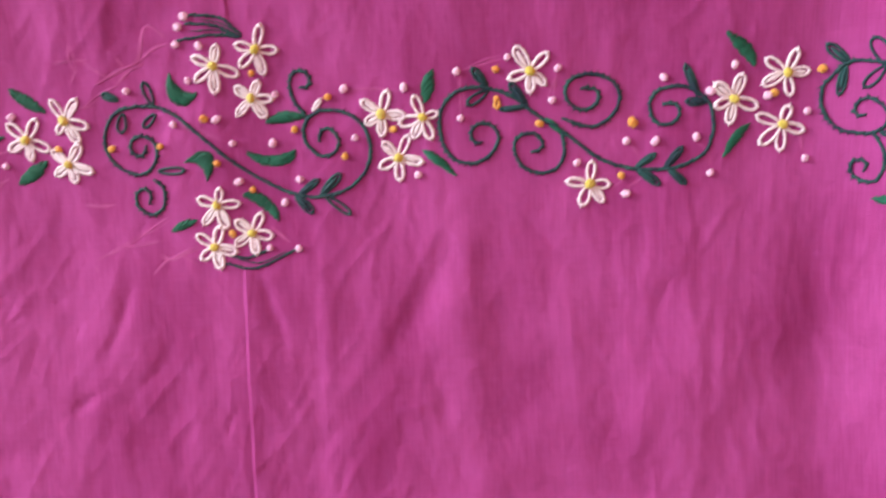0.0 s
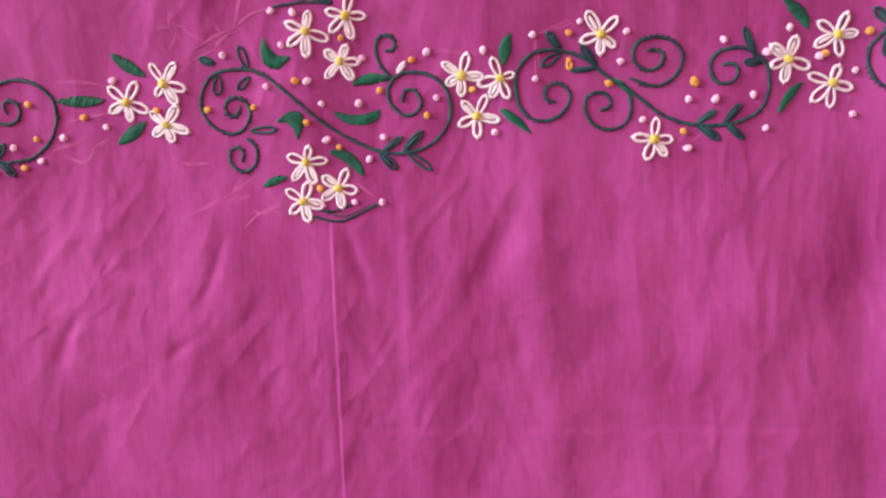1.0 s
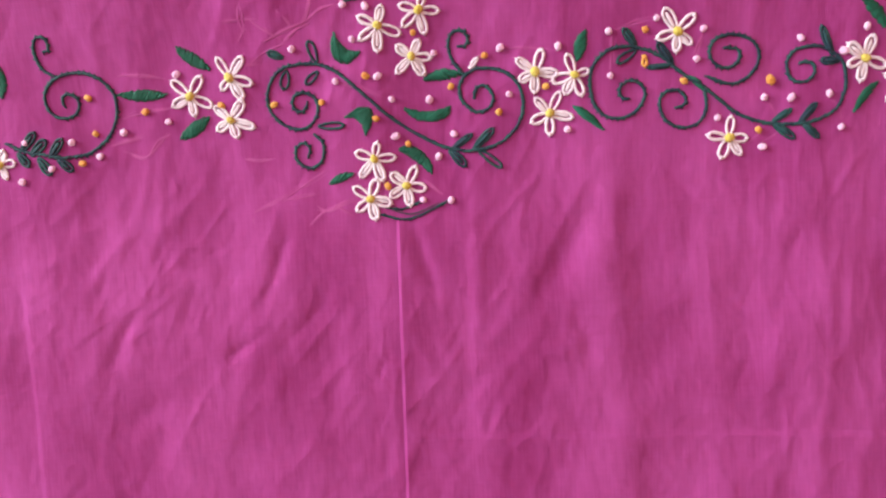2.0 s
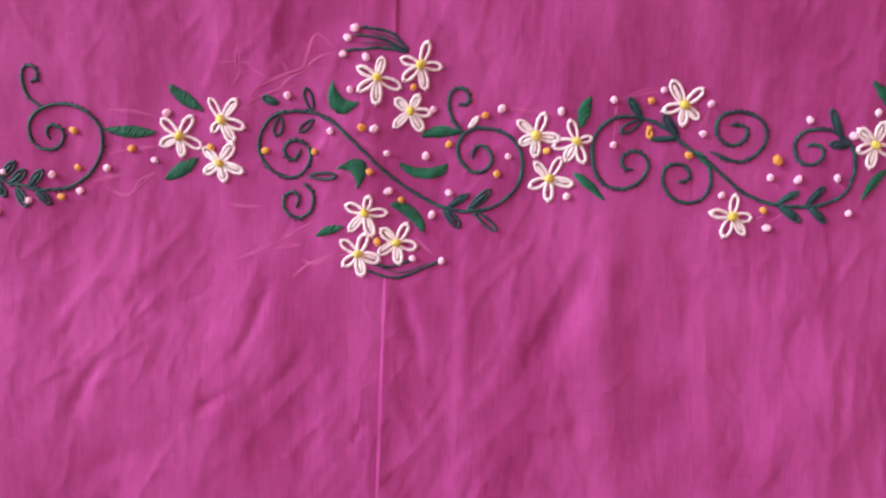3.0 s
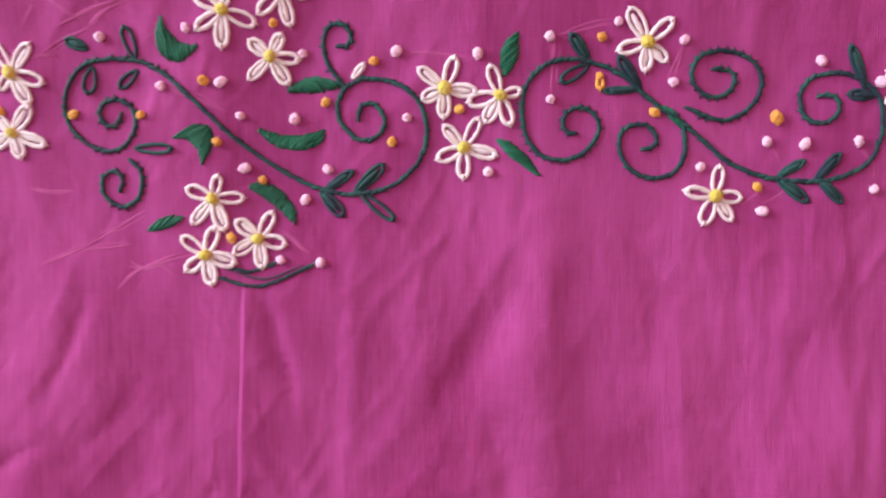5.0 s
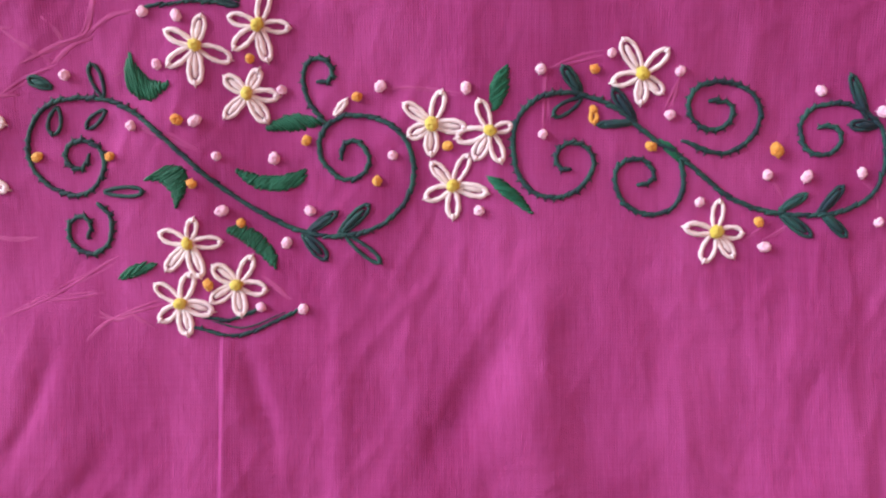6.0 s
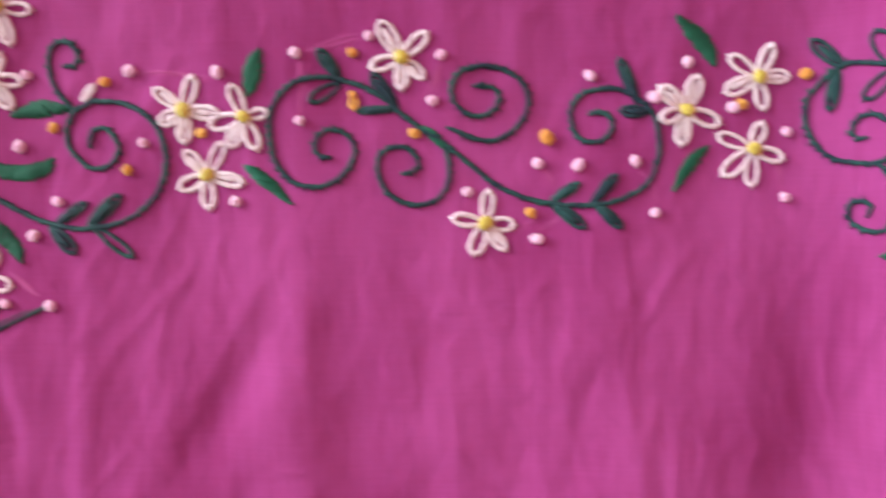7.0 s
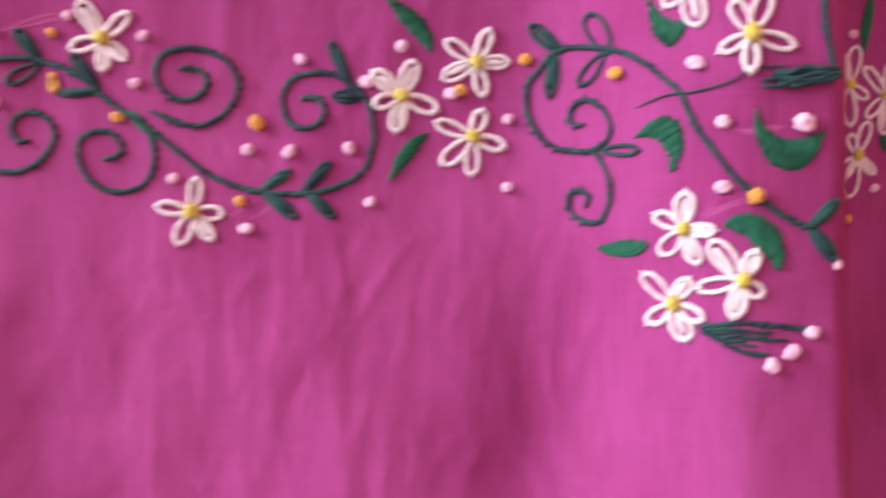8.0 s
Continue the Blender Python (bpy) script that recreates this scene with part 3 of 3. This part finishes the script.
# daisies on the lower fold
flower(325.6, -10.2, (109, 9.4), (71, 15.0), (-48, 11.0), (-102, 18.0), (-129, 13.5))
flower(337.6, 14.5, (126, 15.0), (80, 14.5), (20, 12.0), (-93, 16.5), (-132, 12.5))
flower(322.2, 19.2, (106, 15.0), (78, 16.5), (-37, 10.0), (-88, 17.5))
# pale pink knots
knots(PINK, 4.1, (-198.1, 11.9), (-205.0, -10.9), (-255.7, -18.7), (-228.9, -15.0), (-242.4, -26.7), (-268.0, -31.4), (-138.1, 20.5), (-105.3, 51.7))
knots(PINK, 4.1, (-108.7, 47.5), (-111.2, 40.1), (-100.1, 38.6), (-108.1, 23.5), (-117.9, 3.9), (-96.6, 5.0), (-68.3, 14.8), (-90.7, -6.4))
knots(PINK, 4.1, (-71.8, -7.5), (-35.5, 15.5), (-32.1, -7.2), (-60.3, -25.0), (-68.6, -35.7), (-89.8, -24.4), (-77.5, -57.3), (-63.5, -58.1))
knots(PINK, 4.1, (-7.6, 14.3), (-3.6, -26.0), (16.8, 19.8), (17.6, -1.2), (40.0, 24.5), (62.4, 18.3), (59.4, 4.4), (109.3, 11.6))
knots(PINK, 4.1, (129.2, 4.3), (92.5, -15.8), (105.2, -16.6), (123.3, -15.6), (129.5, -32.0), (70.0, -24.4), (91.9, -39.6), (139.7, 15.1))
knots(PINK, 4.1, (154.7, 0.9), (172.1, -7.1), (171.5, -28.0))
knots(PINK, 4.6, (219.9, 3.0), (225.9, -13.3), (225.8, -30.6), (248.2, -69.0), (242.5, -74.1), (237.2, -77.8))
knots(PINK, 2.8, (255.3, -51.4))
knots(PINK, 4.1, (-280.3, -17.7), (-284.3, -37.5))
knots(PINK, 4.6, (332.5, -23.9), (324.0, 40.0), (318.5, 38.0))
# orange knots
knots(ORANGE, 3.9, (-244.3, 3.0), (-216.0, -5.4), (-243.3, -15.0), (-251.9, -29.5), (-149.7, -5.9), (-125.6, -6.1), (-102.5, 5.7), (-77.9, 24.9))
knots(ORANGE, 3.9, (-98.8, -15.3), (-83.6, -28.9), (-95.0, -49.3), (-60.6, -1.7), (-43.4, 12.2), (-37.3, -15.5), (-13.7, -4.3), (34.7, 19.7))
knots(ORANGE, 3.9, (53.5, -5.7), (89.9, -31.3), (-176.7, -4.4))
knots(ORANGE, 4.3, (157.2, 1.7))
knots(ORANGE, 4.8, (177.4, 10.9), (95.4, -7.6))
knots(ORANGE, 5.0, (201.8, 3.6), (233.5, -33.1))
knots(ORANGE, 4.8, (321.0, -36.7), (318.8, -27.5))
# satin-stitched leaves
leaf((-229.2, 3.7), (-203.9, 2.7), (-216.1, 6.0), (-216.6, -1.0), 55)
leaf((-196.4, 25.3), (-180.3, 13.3), (-186.1, 21.4), (-191.8, 16.4), 70)
leaf((-200.6, -20.0), (-183.6, -9.2), (-193.9, -12.0), (-190.0, -19.3), 75)
leaf((-116.4, 28.3), (-104.0, 18.2), (-116.0, 13.0), (-111.4, 19.8), -80)
leaf((-84.6, -10.4), (-61.0, -10.5), (-73.4, -13.1), (-71.7, -18.6), 40)
leaf((-115.1, -14.3), (-105.3, -23.6), (-101.5, -9.9), (-108.0, -16.2), 32)
leaf((-88.8, -31.5), (-72.7, -44.7), (-77.3, -32.5), (-81.0, -37.3), 50)
leaf((-126.2, -46.9), (-111.4, -41.7), (-119.6, -41.7), (-118.2, -46.4), 42)
leaf((-74.1, 2.3), (-54.2, 3.5), (-65.0, 7.8), (-64.3, 0.9), -38)
leaf((5.9, 21.9), (1.2, 6.5), (-0.1, 15.3), (6.9, 12.8), 40)
leaf((-1.6, -13.9), (14.3, -27.4), (7.9, -17.8), (4.3, -21.5), -15)
leaf((55.5, -3.0), (64.8, -12.0), (61.4, -6.0), (59.2, -8.4), -40)
leaf((135.5, 29.0), (148.4, 13.8), (147.2, 23.0), (140.2, 20.9), 35)
leaf((135.6, -25.3), (147.5, -10.8), (139.0, -15.2), (143.8, -17.9), 20)
leaf((196.6, -46.5), (209.7, -45.1), (204.1, -43.6), (203.5, -49.8), 36)
leaf((206.2, -15.3), (214.4, -25.7), (216.0, -11.5), (212.2, -17.9), 38)
leaf((233.7, -9.4), (252.1, -15.8), (240.5, -26.5), (240.1, -17.3), 84)
leaf((225.6, -40.8), (239.5, -52.9), (237.7, -39.7), (232.9, -45.6), 55)
leaf((209.3, 24.1), (218.0, 16.1), (212.8, 9.5), (213.5, 16.8), 80)
thread_tuft([(234.7, -3.3), (256.2, -0.9)], 5.5)
leaf((332.7, 59.1), (328.4, 32.1), (327.2, 45.0), (332.8, 45.2), 60)
leaf((336.1, -1.0), (341.0, -10.6), (335.6, -7.0), (340.8, -4.4), 60)
leaf((-288.0, 21.5), (-289.8, 5.2), (-284.6, 13.0), (-293.0, 13.8), 30)
# small looped leaves on the stems
sprig_leaf((-143.1, 16.8), (-150.0, 19.6), 3.5, True)
sprig_leaf((-126.4, 13.6), (-129.5, 23.8), 4.0)
sprig_leaf((-141.9, 10.2), (-144.1, 1.7), 4.3)
sprig_leaf((-126.2, 9.1), (-132.7, 3.7), 3.5)
sprig_leaf((-128.1, -17.6), (-115.4, -17.7), 3.5)
sprig_leaf((-61.6, -32.6), (-51.4, -25.7), 3.0, True)
sprig_leaf((-62.9, -32.9), (-55.2, -41.2), 4.1, True)
sprig_leaf((-50.7, -33.0), (-40.6, -23.6), 3.8, True)
sprig_leaf((-48.5, -33.5), (-37.2, -42.8), 3.5)
sprig_leaf((30.4, 12.2), (24.2, 20.5), 3.6, True)
sprig_leaf((30.3, 10.3), (21.2, 5.0), 3.9)
sprig_leaf((48.0, 3.1), (40.7, 12.9), 3.6, True)
sprig_leaf((48.0, 2.2), (36.1, 1.7), 2.3, True)
sprig_leaf((97.2, -27.4), (105.1, -22.4), 2.9, True)
sprig_leaf((96.7, -28.2), (106.9, -36.2), 3.6, True)
sprig_leaf((109.3, -28.9), (117.2, -20.0), 3.2, True)
sprig_leaf((110.6, -28.9), (118.5, -36.4), 3.2, True)
sprig_leaf((124.2, 2.5), (118.4, 16.2), 3.2, True)
sprig_leaf((127.3, -0.3), (119.0, 0.2), 3.5, True)
sprig_leaf((-278.2, -24.2), (-269.4, -16.8), 4.4, True)
sprig_leaf((-268.2, -25.7), (-260.6, -16.7), 4.1, True)
sprig_leaf((-274.4, -25.6), (-268.8, -34.2), 4.7, True)
sprig_leaf((-264.4, -26.2), (-257.3, -33.0), 4.1, True)
sprig_leaf((-283.1, -21.6), (-274.8, -12.7), 4.1, True)
sprig_leaf((-285.2, -22.7), (-279.8, -29.4), 4.1, True)
sprig_leaf((187.7, 12.2), (178.8, 21.0), 4.0, True)
sprig_leaf((186.1, 12.0), (184.1, -0.6), 3.3, True)
sprig_leaf((200.2, 9.7), (194.9, 22.1), 4.8)
sprig_leaf((198.7, 9.9), (192.7, 1.8), 3.9)
sprig_leaf((198.5, -18.1), (206.6, -18.9), 3.2)
sprig_leaf((248.2, -41.2), (255.5, -34.5), 3.0, True)
sprig_leaf((247.9, -41.2), (254.4, -49.9), 3.5, True)
# stems
vine([(-132.6, -5.6), (-135.4, -10.0), (-139.4, -8.4), (-140.2, -3.6), (-135.8, -0.6), (-129.9, -2.4), (-127.5, -8.2), (-130.6, -15.3), (-137.2, -18.6), (-145.3, -16.0), (-151.1, -10.2), (-152.9, -2.2), (-150.0, 5.8), (-143.9, 11.5), (-134.5, 13.2), (-123.7, 12.0), (-114.4, 6.6)])
vine([(-114.4, 6.6), (-105.0, -2.3), (-91.5, -15.0), (-77.9, -24.7), (-64.3, -31.5), (-50.7, -33.8), (-37.2, -30.6), (-28.2, -22.4), (-25.0, -11.3), (-28.5, -1.0), (-36.6, 5.0), (-47.3, 6.4)])
vine([(-47.3, 6.4), (-54.0, 2.9), (-56.5, -3.8), (-54.3, -10.4), (-48.3, -14.9), (-42.1, -13.2), (-39.8, -7.8), (-43.2, -2.5), (-48.0, -2.9), (-49.5, -7.7)])
vine([(-54.0, 3.7), (-58.9, 10.2), (-61.1, 18.0), (-58.5, 24.1), (-53.7, 24.4), (-51.3, 21.0), (-52.3, 17.1), (-55.8, 17.8)])
vine([(-130.4, -21.5), (-126.4, -26.5), (-127.2, -33.9), (-133.1, -38.4), (-139.9, -34.9), (-140.8, -28.4), (-136.4, -25.3), (-133.2, -28.8), (-134.9, -32.4)])
vine([(-81.0, 41.1), (-91.5, 42.8), (-110.1, 41.6)], 1.5)
vine([(-81.0, 41.7), (-91.6, 46.7), (-104.8, 48.6)], 1.5)
vine([(-81.0, 42.7), (-88.4, 49.8), (-102.7, 52.2)], 1.5)
vine([(-96.4, -60.1), (-88.2, -61.3), (-78.8, -58.1)], 1.5)
vine([(-100.3, -63.5), (-84.6, -66.5), (-65.4, -58.7)], 1.5)
vine([(26.4, -13.0), (23.2, -12.2), (21.9, -8.5), (24.4, -4.6), (29.0, -4.0), (33.3, -6.9), (34.6, -11.6), (31.9, -17.0), (26.8, -20.9), (21.0, -22.0), (14.4, -20.0), (9.5, -13.8), (7.8, -5.4), (8.6, 2.0), (12.0, 7.5), (18.2, 11.6), (26.6, 12.4)])
vine([(26.6, 12.4), (34.9, 10.2), (43.4, 6.0), (48.8, 1.3), (55.3, -4.0), (60.8, -7.4), (68.9, -13.8), (77.4, -21.0), (87.0, -26.2), (97.9, -28.7), (109.9, -29.1), (119.6, -27.3), (128.0, -21.9), (130.9, -13.6)])
vine([(130.9, -13.6), (130.4, -5.3), (127.3, 1.3), (120.8, 6.1), (113.5, 7.4), (106.5, 5.9), (103.3, 0.7), (104.6, -6.6), (109.9, -9.5), (114.7, -7.3), (116.2, -3.3), (113.5, 0.1), (109.4, -0.2)])
vine([(49.8, -17.9), (54.0, -17.4), (54.1, -12.8), (50.4, -9.9), (44.8, -10.3), (41.5, -14.4), (42.6, -21.0), (46.3, -25.7), (52.9, -28.3), (59.6, -27.0), (63.8, -22.2), (64.4, -15.8), (63.1, -10.1)])
vine([(73.0, 9.1), (79.0, 8.1), (80.7, 4.6), (77.7, 0.4), (71.6, -0.4), (66.9, 3.1), (65.2, 7.9), (68.3, 13.1), (75.4, 15.0), (83.8, 13.1), (89.1, 7.9), (89.6, 1.9), (86.5, -3.8), (79.9, -7.9), (72.8, -7.6), (64.2, -3.9)])
vine([(-256.9, -0.8), (-257.7, 3.3), (-254.1, 5.6), (-250.2, 3.1), (-249.7, -1.5), (-253.9, -6.1), (-260.3, -6.0), (-265.3, -1.7), (-266.5, 5.5), (-261.7, 12.1), (-253.5, 15.2), (-245.2, 15.3), (-237.0, 12.0)])
vine([(-237.0, 12.0), (-231.4, 4.8), (-230.5, -2.9), (-233.0, -11.1), (-238.9, -19.1), (-248.9, -25.0), (-261.5, -26.0), (-272.0, -24.0), (-282.5, -21.7), (-291.1, -17.1)])
vine([(-259.6, 14.5), (-265.2, 18.2), (-268.1, 24.6), (-267.8, 31.0), (-264.3, 34.2), (-260.9, 32.0), (-260.8, 26.9), (-263.4, 27.1)])
vine([(193.5, -10.1), (191.0, -10.3), (189.4, -6.8), (191.7, -3.2), (196.2, -3.5), (199.5, -8.1), (200.1, -13.1), (196.8, -17.6), (190.2, -17.5), (183.1, -14.5), (178.2, -6.8), (177.4, 1.0), (179.1, 5.2)])
vine([(179.1, 5.2), (186.5, 12.7), (194.9, 12.6), (204.5, 8.6), (211.0, 2.4), (216.4, -4.3), (219.1, -12.3), (224.0, -21.1), (229.1, -28.6), (234.8, -33.8), (242.8, -39.5), (248.7, -41.3)])
vine([(196.4, -18.4), (197.8, -20.7), (200.0, -27.0), (199.9, -33.6), (197.4, -39.1), (193.1, -38.6), (189.6, -34.8), (189.6, -30.5), (192.4, -29.0), (194.9, -31.3), (194.0, -34.1)])
vine([(220.8, -67.7), (229.2, -66.6), (246.8, -68.1)], 1.6)
vine([(221.3, -68.5), (230.4, -70.1), (241.2, -71.4)], 1.6)
vine([(222.0, -69.5), (228.5, -73.4), (235.8, -75.1)], 1.6)
vine([(221.3, -68.7), (226.0, -67.9), (237.0, -69.4)], 1.3)
vine([(221.4, -69.2), (226.0, -70.8), (233.0, -72.6)], 1.3)
vine([(252.0, 25.0), (252.2, 14.0), (253.4, 6.0), (254.6, 0.5)])
loop_stitch((-50.8, 6.6), (-47.1, 11.1), 1.6, WHITE, "single white teardrop stitch beside a stem")
loop_stitch((34.3, 6.9), (34.7, 2.5), 2.2, ORANGE, "single open orange loop stitch beside a stem")
knots(ORANGE, 3.0, (34.5, 6.7))
knots(PINK, 6.2, (246.2, -14.2))
# loose threads, and threads carried under the cloth
loose_thread([(-81.5, 43.2), (-88.9, 47.7), (-99.5, 50.2)])
loose_thread([(-80.9, 40.6), (-90.2, 44.6), (-103.5, 45.0)])
loose_thread([(-94.2, -61.4), (-83.2, -64.0), (-69.5, -59.0)])
loose_thread([(206.2, -7.0), (212.7, -4.6), (219.2, -4.5), (227.0, -2.9), (233.2, 0.3), (242.8, 1.1)])
carried_line([(-172.5, 35.3), (-162.6, 35.9), (-152.4, 35.4)])
carried_line([(-162.1, 43.7), (-161.5, 37.2), (-160.7, 28.9)])
carried_line([(-165.4, 25.2), (-162.9, 28.9), (-160.0, 32.5)])
carried_line([(-157.9, 35.2), (-149.6, 29.9), (-141.3, 23.8)])
carried_line([(-153.8, 23.6), (-139.0, 29.5), (-131.0, 33.8), (-124.2, 47.9), (-114.3, 42.1)])
carried_line([(-133.7, 30.6), (-121.6, 38.5), (-112.7, 40.1)])
carried_line([(-142.4, 23.8), (-135.0, 29.6), (-127.8, 32.8)])
carried_line([(-123.6, 20.2), (-120.3, 21.3), (-117.7, 21.9)])
carried_line([(-161.3, 14.1), (-152.2, 19.5), (-139.6, 24.8)])
carried_line([(-142.9, 38.6), (-138.9, 34.2), (-136.3, 29.5)])
carried_line([(-167.3, -60.0), (-148.9, -51.6), (-129.4, -43.1), (-123.1, -38.6)])
carried_line([(-166.7, -59.7), (-166.0, -63.0), (-164.7, -67.5)])
carried_line([(-151.7, -54.1), (-140.6, -52.6), (-129.5, -50.8)])
carried_line([(-138.6, -68.1), (-129.6, -61.8), (-118.5, -56.7), (-106.9, -52.6)])
carried_line([(-124.6, -56.8), (-119.6, -59.4), (-113.9, -63.8)])
carried_line([(-133.7, -57.7), (-126.9, -60.7), (-120.7, -58.4)])
carried_line([(-230.6, -8.9), (-221.6, -6.1), (-205.5, -4.4), (-199.5, -2.7)])
carried_line([(-229.7, -25.0), (-218.7, -28.6), (-210.8, -20.6), (-205.6, -16.2)])
carried_line([(-170.6, -30.5), (-161.8, -32.6), (-150.7, -32.4)])
carried_line([(-229.6, 13.4), (-215.8, 11.9), (-202.5, 10.7)])
carried_line([(-237.3, -21.5), (-228.3, -19.2), (-218.2, -16.4)])
carried_line([(-35.5, 15.0), (-24.8, 13.8), (-8.9, 12.7)])
carried_line([(17.3, 19.5), (18.3, 9.1), (18.2, -0.1)])
carried_line([(18.7, 19.5), (27.7, 22.7), (38.1, 25.0)])
carried_line([(92.0, -37.7), (97.2, -34.4), (101.0, -30.9)])
carried_line([(-77.8, -45.9), (-71.8, -51.4), (-66.8, -55.4)])
carried_line([(-94.2, -5.6), (-105.0, -0.5), (-115.7, 3.1)])
carried_line([(-153.4, 14.3), (-164.1, 14.7), (-177.5, 16.1)])
carried_line([(224.9, -32.5), (221.4, -37.3), (219.7, -39.4)])
carried_line([(220.9, -38.8), (228.1, -35.1), (232.5, -33.4)])
carried_line([(227.7, -15.4), (232.3, -16.3), (242.5, -14.6)])
carried_line([(62.1, 17.1), (60.8, 11.1), (60.0, 5.8)])
carried_line([(170.8, -26.2), (169.8, -19.1), (169.1, -15.9)])
carried_line([(83.9, -37.6), (91.1, -33.4), (93.8, -32.0)])
carried_line([(93.5, -17.8), (96.6, -21.7), (98.3, -24.1)])
carried_line([(124.2, -17.4), (127.8, -23.7), (128.8, -30.5)])
